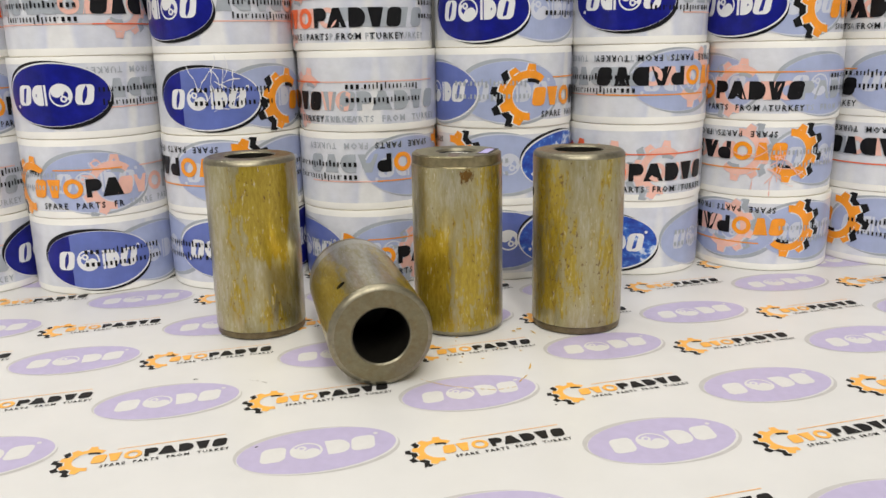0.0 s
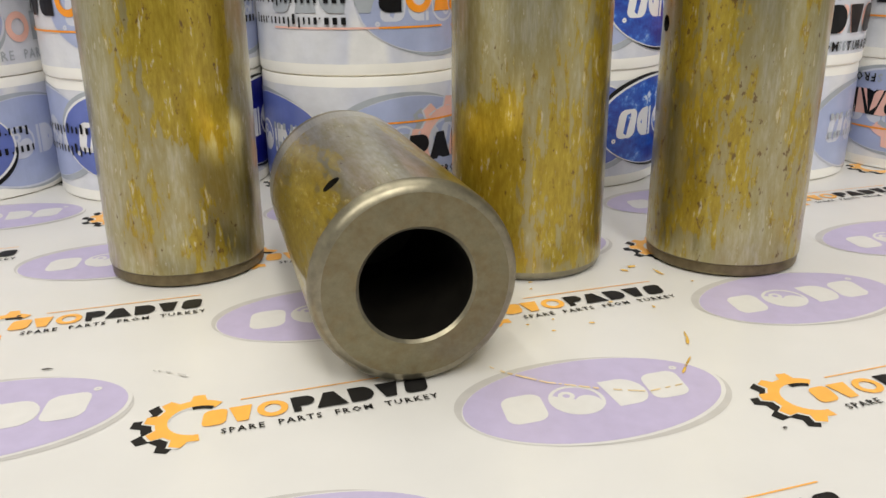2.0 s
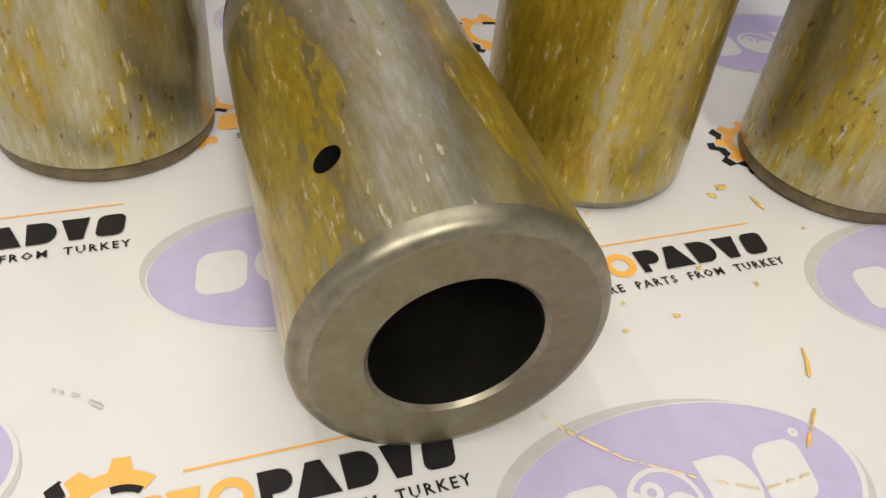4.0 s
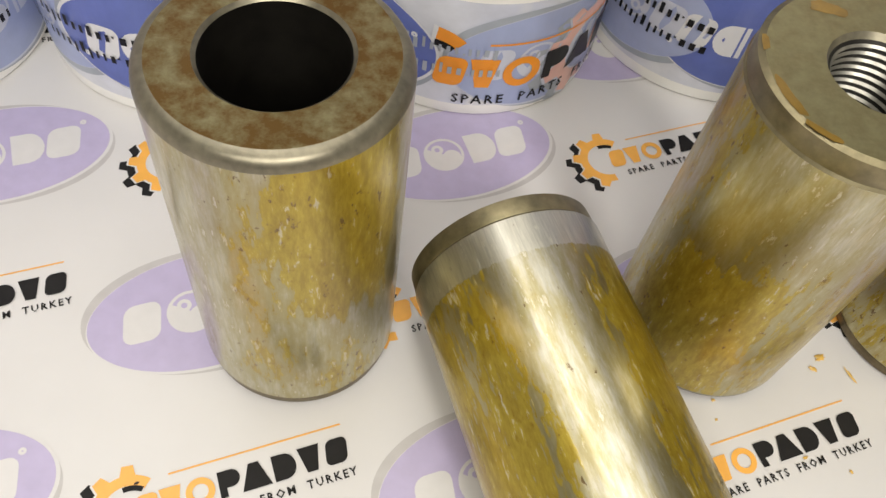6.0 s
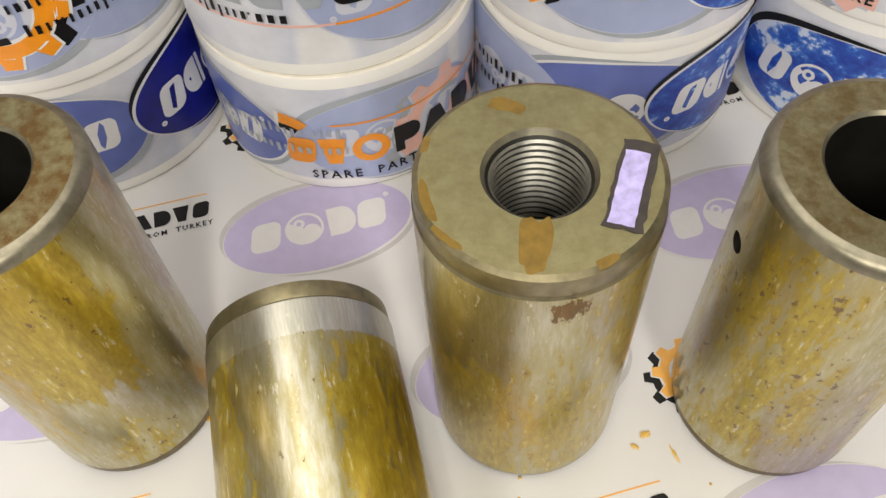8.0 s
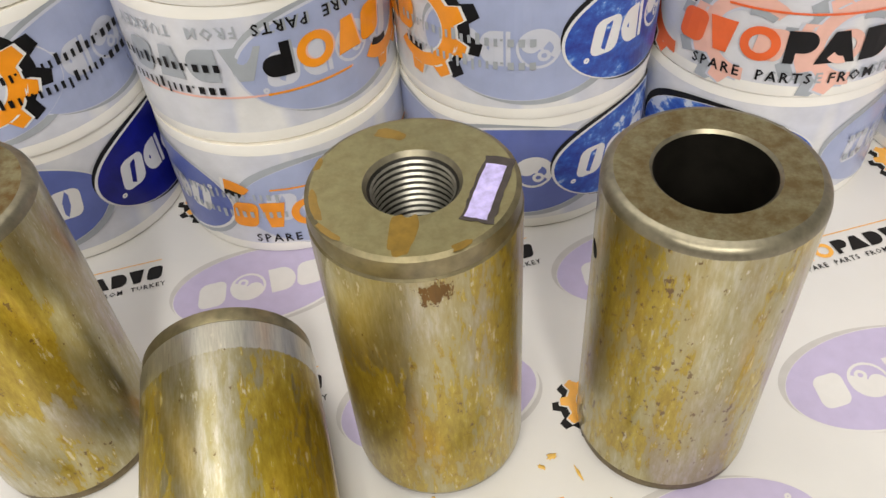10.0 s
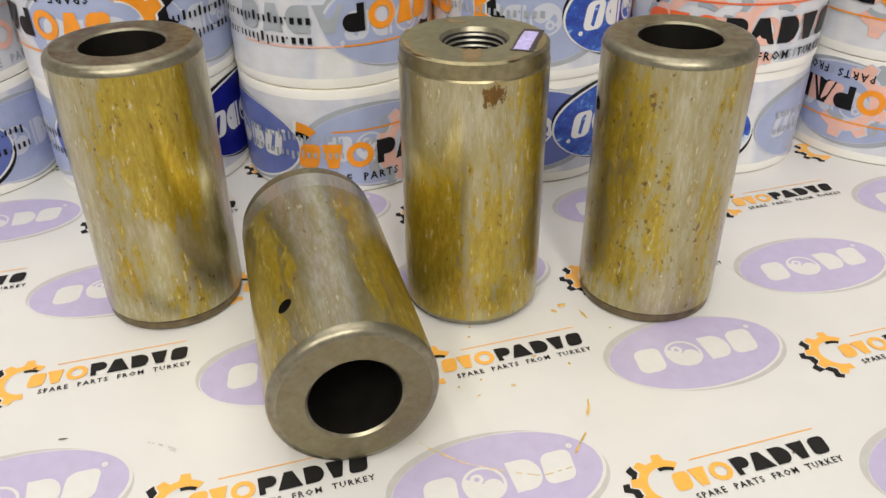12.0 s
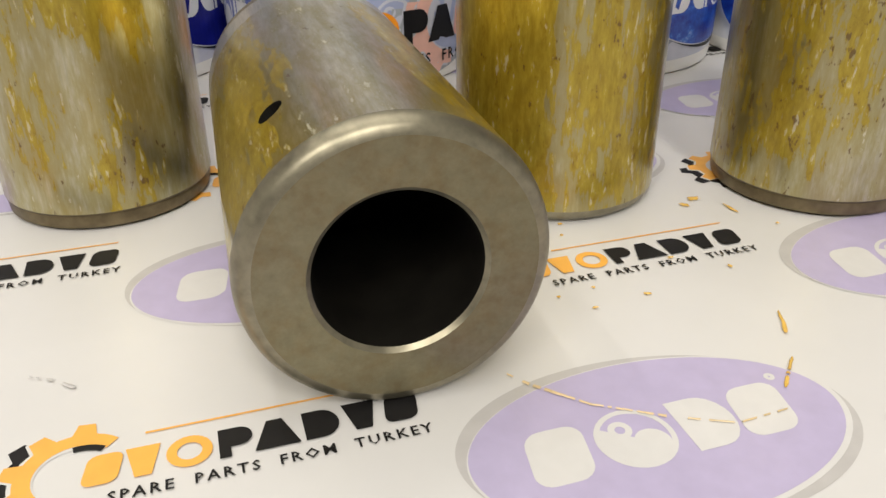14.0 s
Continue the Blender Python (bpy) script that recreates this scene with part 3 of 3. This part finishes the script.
    tape_roll(5, 2, [("logo", FULL, -40, DOWN, 1, E), ("oval", SOFT, 34, DOWN, 0, E), ("logo", FADE, -80, DOWN, 0, E), ("text", T_GREY, 50, DOWN, 2, E), ("creases", T_PINK, -10, DOWN, 2.2, E)], gears)
    tape_roll(5, 3, [("logo", FULL, -61, UP, 1, {"cut": -8}), ("logo", FADE, 7, UP, 0.5, E), ("oval", SOFT, -66, UP, 0, E), ("oval", SOFT, 30, UP, 0, E), ("text", T_BLACK, 35, UP, 2, E)], gears)
    tape_roll(5, 4, [("oval", NAVY, -47, UP, 1, E), ("oval", SOFT, 6, UP, 0, E), ("logo", FULL, 76, UP, 1, E)], navy)

    tape_roll(6, 1, [("logo", FULL, -110, DOWN, 1, E), ("oval", SOFT, -25, DOWN, 0, E), ("text", T_BLACK, 10, DOWN, 2, E)], gears)
    tape_roll(6, 2, [("logo", REDS, -5, DOWN, 1, E), ("logo", FADE, -60, DOWN, 0, E)], red)
    tape_roll(6, 3, [("logo", FULL, -126, UP, 1, E), ("oval", SOFT, -20, UP, 0, E), ("text", T_BLACK, -70, UP, 1, E)], pale)
    tape_roll(6, 4, [("logo", REDS, -80, UP, 1, E), ("logo", FADE, -40, UP, 0, E)], red)


roll_stacks()

# ---- steel pins ----
R_PIN, H_PIN, R_BORE, R_TAP = 0.0228, 0.0905, 0.0124, 0.0095


def thread_profile():
    """Bore of the tapped end, from its mouth at the base inwards."""
    pts = []
    z = 0.0012
    while z < 0.030:
        pts += [(R_TAP + 0.0001, z), (R_TAP - 0.0005, z + 0.0005), (R_TAP - 0.0009, z + 0.0010)]
        z += 0.0017
    return pts, z


def pin_body(name, skin, face_bore, face_tap, drill_angle, collar, band=0.0046):
    """Standing with its wide bore up and its tapped end down; a small grease hole is drilled through the side."""
    th, zt = thread_profile()
    r, h = R_PIN, H_PIN
    outer = [(R_TAP + 0.0009, 0.0), (r - 0.0016, 0.0), (r - 0.0005, 0.0006), (r - 0.0003, band), (r - 0.0004, band + 0.0004), (r, band + 0.0010), (r, h - 0.0028), (r - 0.0002, h - 0.0018), (r - 0.0007, h - 0.0009), (r - 0.0014, h - 0.0003), (r - 0.0025, h), (R_BORE + 0.0007, h), (R_BORE, h - 0.0007), (R_BORE, 0.040), (R_TAP - 0.0009, 0.0365)]
    inner = list(reversed(th))
    prof = outer + [(R_TAP - 0.0009, zt)] + inner
    # slots 3 and 9: bore and thread roots, with their shade painted in
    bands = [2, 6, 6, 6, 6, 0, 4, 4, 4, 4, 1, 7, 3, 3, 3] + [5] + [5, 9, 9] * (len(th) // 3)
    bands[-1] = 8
    ob = lathe(name, prof, [skin, face_bore, face_tap, M_RECESS_SHADE, M_EDGE, M_THREAD, collar, M_EDGE, M_EDGE, M_RECESS_SHADE], bands, 128)
    bm = bmesh.new()
    bmesh.ops.create_cone(bm, cap_ends=True, segments=24, radius1=0.0023, radius2=0.0023, depth=0.02)
    me = bpy.data.meshes.new("drill")
    bm.to_mesh(me)
    bm.free()
    me.materials.append(M_RECESS_SHADE)
    drill = new("drill", me)
    a = radians(drill_angle)
    drill.matrix_world = Matrix.Translation((r * math.sin(a), -r * math.cos(a), h - 0.0207)) @ Matrix.Rotation(a, 4, "Z") @ Matrix.Rotation(radians(90), 4, "X")
    sharpen(ob, 28)
    mod = ob.modifiers.new("drill", "BOOLEAN")
    mod.object, mod.operation, mod.solver = drill, "DIFFERENCE", "EXACT"
    bpy.context.view_layer.update()
    done = bpy.data.meshes.new_from_object(ob.evaluated_get(bpy.context.evaluated_depsgraph_get()))
    bpy.data.objects.remove(drill)
    bpy.data.objects.remove(ob)
    top = new(name)
    for slot, piece in enumerate(("shell", "bore_face", "tapped_face", "bore", "rim", "thread", "collar", "bore_edge", "thread_edge")):
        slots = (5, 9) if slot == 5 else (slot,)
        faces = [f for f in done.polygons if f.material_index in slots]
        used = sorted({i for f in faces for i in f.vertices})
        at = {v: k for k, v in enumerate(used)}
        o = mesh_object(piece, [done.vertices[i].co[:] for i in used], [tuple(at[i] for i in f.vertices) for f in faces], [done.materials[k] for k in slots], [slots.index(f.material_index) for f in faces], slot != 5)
        sharpen_edges(o, 28)
        part(piece, o, top)
    # blind end of the bore, coloured as dark as its shade
    floor_disc = lathe("bore_floor", [(0.0001, 0.0401), (R_BORE - 0.0001, 0.0401), (R_BORE - 0.0001, 0.0409), (0.0001, 0.0409)], [M_RECESS_SHADE], None, 48, False)
    part("bore_floor", floor_disc, top, "blind end of the bore, shade painted near black")
    return top


def blot(name, mat, cx, cy, pts, z, parent, seed=1, label=""):
    """A thin stain: a ragged closed outline lying on a surface at height z."""
    rng = random.Random(seed)
    rx, ry, ang = pts
    n = 40
    verts = [(cx, cy, z)]
    turns = [rng.uniform(0, 6.28) for _ in range(3)]
    for k in range(n):
        w = 2 * math.pi * k / n
        f = 1 + 0.14 * math.sin(2 * w + turns[0]) + 0.10 * math.sin(3 * w + turns[1]) + 0.06 * math.sin(7 * w + turns[2])
        x, y = (rr * f * math.copysign(abs(q) ** 0.65, q) for rr, q in ((rx, math.cos(w)), (ry, math.sin(w))))
        c, s = math.cos(radians(ang)), math.sin(radians(ang))
        verts.append((cx + x * c - y * s, cy + x * s + y * c, z))
    faces = [(0, 1 + k, 1 + (k + 1) % n) for k in range(n)]
    return part(name, mesh_object(name, verts, faces, [mat]), parent, label)


def film_material(name, colour, seed, cover, metal=0.45):
    """A thin crust, whole in its middle and breaking up into specks towards its rim."""
    m, n, l, p = material(name)
    f = noise_node(n, l, 1.0, 6, (900, 900, 420), 0.7, seed)
    g = noise_node(n, l, 1.0, 4, (300, 300, 90), 0.6, seed + 4)
    l.new(ramp(n, l, g, [(0.3, [c * 0.72 for c in colour]), (0.7, [c * 1.2 for c in colour])]), p.inputs["Base Color"])
    uv = n.new("ShaderNodeUVMap")
    mp = n.new("ShaderNodeMapping")
    mp.inputs["Location"].default_value, mp.inputs["Scale"].default_value = (-1, -1, 0), (2, 2, 1)
    l.new(uv.outputs[0], mp.inputs["Vector"])
    ln = n.new("ShaderNodeVectorMath")
    ln.operation = "LENGTH"
    l.new(mp.outputs[0], ln.inputs[0])
    body = ramp(n, l, ln.outputs["Value"], [(0.30, (1, 1, 1)), (1.0, (0, 0, 0))])
    v = math_node(n, l, "MULTIPLY_ADD", f, 1.2, math_node(n, l, "MULTIPLY", body, 0.5))
    cut = 1.10 - 0.42 * cover
    l.new(ramp(n, l, v, [(cut - 0.15, (0, 0, 0)), (cut + 0.17, (0.88, 0.88, 0.88))]), p.inputs["Alpha"])
    p.inputs["Metallic"].default_value, p.inputs["Roughness"].default_value = metal, 0.3
    return m


def shell_film(parent, mat, angle, z, half_angle, half_z, seed, label, name="oil_film"):
    """A film patch hugging the round side; angle in degrees from the front of the pin's own frame."""
    rng = random.Random(seed)
    nu, nv = 14, 10
    verts, faces = [], []
    wob = [rng.uniform(0.8, 1.05) for _ in range(nv + 1)]
    for j in range(nv + 1):
        v = -1 + 2 * j / nv
        w = (1 - abs(v) ** 5 * 0.45) * wob[j]
        for i in range(nu + 1):
            a = radians(angle + half_angle * w * (-1 + 2 * i / nu))
            r = R_PIN + 0.00006
            verts.append((r * math.sin(a), -r * math.cos(a), z + half_z * v))
    for j in range(nv):
        for i in range(nu):
            k = j * (nu + 1) + i
            faces.append((k, k + 1, k + nu + 2, k + nu + 1))
    ob = mesh_object(name, verts, faces, [mat], None, True)
    uv = ob.data.uv_layers.new(name="UVMap")
    for loop in ob.data.loops:
        uv.data[loop.index].uv = ((loop.vertex_index % (nu + 1)) / nu, (loop.vertex_index // (nu + 1)) / nv)
    return part(name, ob, parent, label)


def pins():
    rusty = film_material("rust_crust", (0.17, 0.085, 0.014), 9, 0.0)
    f_brown, f_plain, f_tap = end_face("brown_end_face", 2, 1.0, 0.8, 0.85), end_face("grey_end_face", 5, 0.35, 0.95, 0.64), end_face("tapped_end_face", 8, 0.25, 0.78, 1.05)
    grp = "steel pins"
    # standing, wide bore up
    ob = pin_body("steel_pin", steel("oiled_steel_a", 1, 0.01, 0.6, [(36, 26, 0.038, 0.090, 0.34), (4, 26, 0.012, 0.075, 0.08), (-70, 50, 0.0, 0.1, -0.06)]), f_brown, f_tap, 200, M_COLLAR, 0.0030)
    tagged(ob, "hollow steel pin standing upright, amber oil over grey steel", "steel pin", grp)
    ob.matrix_world = pose(-0.0887, 0.3877, 0.0002, 0, 0, 0)
    # standing, tapped end up
    ob = pin_body("steel_pin", steel("oiled_steel_b", 14, 0.07, 0.5, [(222, 30, 0.042, 0.095, 0.30), (150, 34, 0.018, 0.085, 0.10), (200, 40, 0.0, 0.04, -0.08)]), f_plain, f_tap, 30, M_COLLAR_GREY)
    tagged(ob, "upright steel pin with a threaded hole and lilac sticker", "steel pin", grp)
    ob.matrix_world = pose(0.0150, 0.3942, H_PIN + 0.0002, 180, 0, 0)
    flip = ob.matrix_world.inverted()
    shell_film(ob, rusty, 165, 0.0092, 20, 0.0058, 3, "brown rust patch", "rust_patch")

    def on_top(x, y):
        v = flip @ Vector((x, y, H_PIN + 0.0002))
        return v.x, v.y

    cx, cy = on_top(0.0303, 0.3912)
    for nm, mt, x0, x1, y0, y1, dz, lab in (("dark_patch", M_STAMP, -0.0030, 0.0036, -0.0110, 0.0088, 0.00008, "dark smear round the sticker"), ("sticker", M_LILAC, -0.0023, 0.0021, -0.0084, 0.0080, 0.0002, "small lilac rectangular sticker")):
        rng = random.Random(8)
        rag = 0.0003 if nm == "dark_patch" else 0.00012
        ring = [(x0 + (x1 - x0) * k / 6, y0) for k in range(6)] + [(x1, y0 + (y1 - y0) * k / 12) for k in range(12)]
        ring += [(x1 - (x1 - x0) * k / 6, y1) for k in range(6)] + [(x0, y1 - (y1 - y0) * k / 12) for k in range(12)]
        ring = [(u + rng.uniform(-rag, rag), v + rng.uniform(-rag, rag)) for u, v in ring]
        n = len(ring)
        verts = [(u, v, 0.0001) for u, v in ring] + [(u, v, 0.0) for u, v in ring]
        faces = [tuple(range(n)), tuple(reversed(range(n, 2 * n)))] + [(k, n + k, n + (k + 1) % n, (k + 1) % n) for k in range(n)]
        e = mesh_object(nm, verts, faces, [mt])
        e.matrix_world = pose(cx, cy, -dz - 0.0001, 0, 0, 13)
        part(nm, e, ob, lab)
    for x, y, rx, ry, turn, seed in ((0.0146, 0.3790, 0.0024, 0.0062, 4, 3), (0.0085, 0.4098, 0.0030, 0.0018, 15, 4), (-0.0040, 0.3868, 0.0010, 0.0042, -22, 5), (0.0000, 0.3792, 0.0008, 0.0030, -50, 6), (-0.0055, 0.3995, 0.0006, 0.0022, 5, 7), (0.0262, 0.3762, 0.0008, 0.0024, 55, 8)):
        cx, cy = on_top(x, y)
        blot("oil_stain", M_OIL, cx, cy, (rx, ry, turn), -0.00006, ob, seed, "amber oil stain")
    # standing, wide bore up, grease hole at its side
    ob = pin_body("steel_pin", steel("oiled_steel_c", 31, 0.05, 1.0, [(26, 12, 0.040, 0.082, 0.12), (-34, 26, 0.010, 0.085, 0.10), (-2, 18, 0.0, 0.1, -0.08)]), end_face("worn_end_face", 11, 0.75, 0.85, 0.92), f_tap, -84, M_COLLAR, 0.0030)
    tagged(ob, "hollow steel pin standing upright, pitted grey steel with rust", "steel pin", grp)
    ob.matrix_world = pose(0.0760, 0.3984, 0.0002)
    # lying, wide bore to the front
    ob = pin_body("steel_pin", steel("oiled_steel_d", 47, 0.03, -0.2, [(114, 40, 0.0, 0.086, 0.17), (252, 34, 0.0, 0.1, 0.19), (193, 20, 0.0, 0.1, -0.10)], 0.0145, (0.58, 0.56, 0.47)), f_plain, f_tap, -142, M_COLLAR_GREY)
    tagged(ob, "hollow steel pin lying on its side with a small grease hole", "steel pin", grp)
    front = Vector((-0.0128, 0.3113, R_PIN + 0.0002))
    th = radians(18.5)
    axis = Vector((math.sin(th), -math.cos(th), 0))
    side = Vector((math.cos(th), math.sin(th), 0))
    m = Matrix((side, Vector((0, 0, 1)).cross(axis) * 0 + axis.cross(side), axis)).transposed().to_4x4()
    m.translation = front - axis * H_PIN
    ob.matrix_world = m


pins()


# ---- oil drips and specks on the sheet ----
def drips():
    blot_ob = lambda name, x, y, shape, mat, seed, lab: tagged(mesh_top(name, x, y, shape, mat, seed), lab, "stain")

    def mesh_top(name, x, y, shape, mat, seed):
        rng = random.Random(seed)
        rx, ry, ang = shape
        n = 18
        verts = [(0, 0, 0.0006)]
        for k in range(n):
            w = 2 * math.pi * k / n
            f = 1 + rng.uniform(-0.35, 0.25)
            verts.append((rx * f * math.cos(w), ry * f * math.sin(w), 0.00035))
        ob = mesh_object(name, verts, [(0, 1 + k, 1 + (k + 1) % n) for k in range(n)], [mat])
        ob.matrix_world = pose(x, y, 0, 0, 0, ang)
        return ob

    blot_ob("oil_drip", 0.0461, 0.3848, (0.0015, 0.0010, 20), M_DRIP, 1, "small amber oil drip on the sheet")
    blot_ob("oil_drip", 0.0532, 0.3802, (0.0004, 0.0024, 25), M_DRIP, 2, "thin amber oil streak on the sheet")
    blot_ob("oil_drip", 0.0435, 0.3815, (0.0012, 0.0007, -30), M_DRIP, 3, "small amber oil drip on the sheet")

    def streak(points, wide, mat, seed, lab, broken=0.0):
        """A thin uneven run along a bent line, here and there broken."""
        rng = random.Random(seed)
        line = []
        for (xa, ya), (xb, yb) in zip(points, points[1:]):
            steps = max(2, int(math.hypot(xb - xa, yb - ya) / 0.0006))
            line += [(xa + (xb - xa) * k / steps, ya + (yb - ya) * k / steps) for k in range(steps)]
        verts, faces = [], []
        w = wide
        for k, (x, y) in enumerate(line[:-1]):
            dx, dy = line[k + 1][0] - x, line[k + 1][1] - y
            d = math.hypot(dx, dy)
            w = min(max(w + rng.uniform(-0.18, 0.18) * wide, wide * 0.5), wide * 1.2) * min(1.0, 0.4 + 0.3 * k, 0.4 + 0.3 * (len(line) - 2 - k))
            sx = rng.uniform(-0.1, 0.1) * wide
            verts += [(x - dy / d * (w + sx), y + dx / d * (w + sx), 0.0004), (x, y, 0.0006), (x + dy / d * (w - sx), y - dx / d * (w - sx), 0.0004)]
            if k and rng.random() > broken:
                b = 3 * k
                faces += [(b - 3, b - 2, b + 1, b), (b - 2, b - 1, b + 2, b + 1)]
        return tagged(mesh_object("oil_streak", verts, faces, [mat], None, True), lab, "stain")

    streak([(0.0508, 0.3385), (0.0507, 0.335), (0.0498, 0.3305)], 0.00055, M_DRIP, 3, "thin amber oil streak on the sheet")
    streak([(0.0492, 0.3255), (0.0470, 0.3210), (0.0448, 0.3158)], 0.00045, M_DRIP, 4, "thin amber oil streak on the oval print", 0.1)
    streak([(0.0440, 0.3120), (0.0360, 0.3086), (0.0270, 0.3095), (0.0150, 0.3120), (0.0060, 0.3165), (0.0010, 0.3200)], 0.00030, M_FAINT, 5, "faint broken oil trail across the oval print", 0.35)
    streak([(-0.0740, 0.3158), (-0.0690, 0.3150), (-0.0630, 0.3125)], 0.00035, M_SHADE, 6, "faint grey scuff on the sheet", 0.3)
    rng = random.Random(12)
    for k in range(9):
        blot_ob("oil_speck", rng.uniform(0.012, 0.062), rng.uniform(0.322, 0.376), (rng.uniform(0.0003, 0.0009), 0.0004, rng.uniform(0, 180)), M_DRIP, 20 + k, "tiny amber oil speck on the sheet")
    for x, y in ((-0.120, 0.345), (0.060, 0.295), (0.105, 0.320), (-0.052, 0.255), (0.012, 0.243), (-0.040, 0.410)):
        blot_ob("dark_speck", x, y, (0.0006, 0.0003, 30), M_STAMP, int(x * 999) + 50, "tiny dark speck on the sheet")
    blot_ob("dark_speck", -0.0980, 0.3160, (0.0013, 0.0003, 10), M_STAMP, 6, "tiny dark speck on the sheet")


drips()
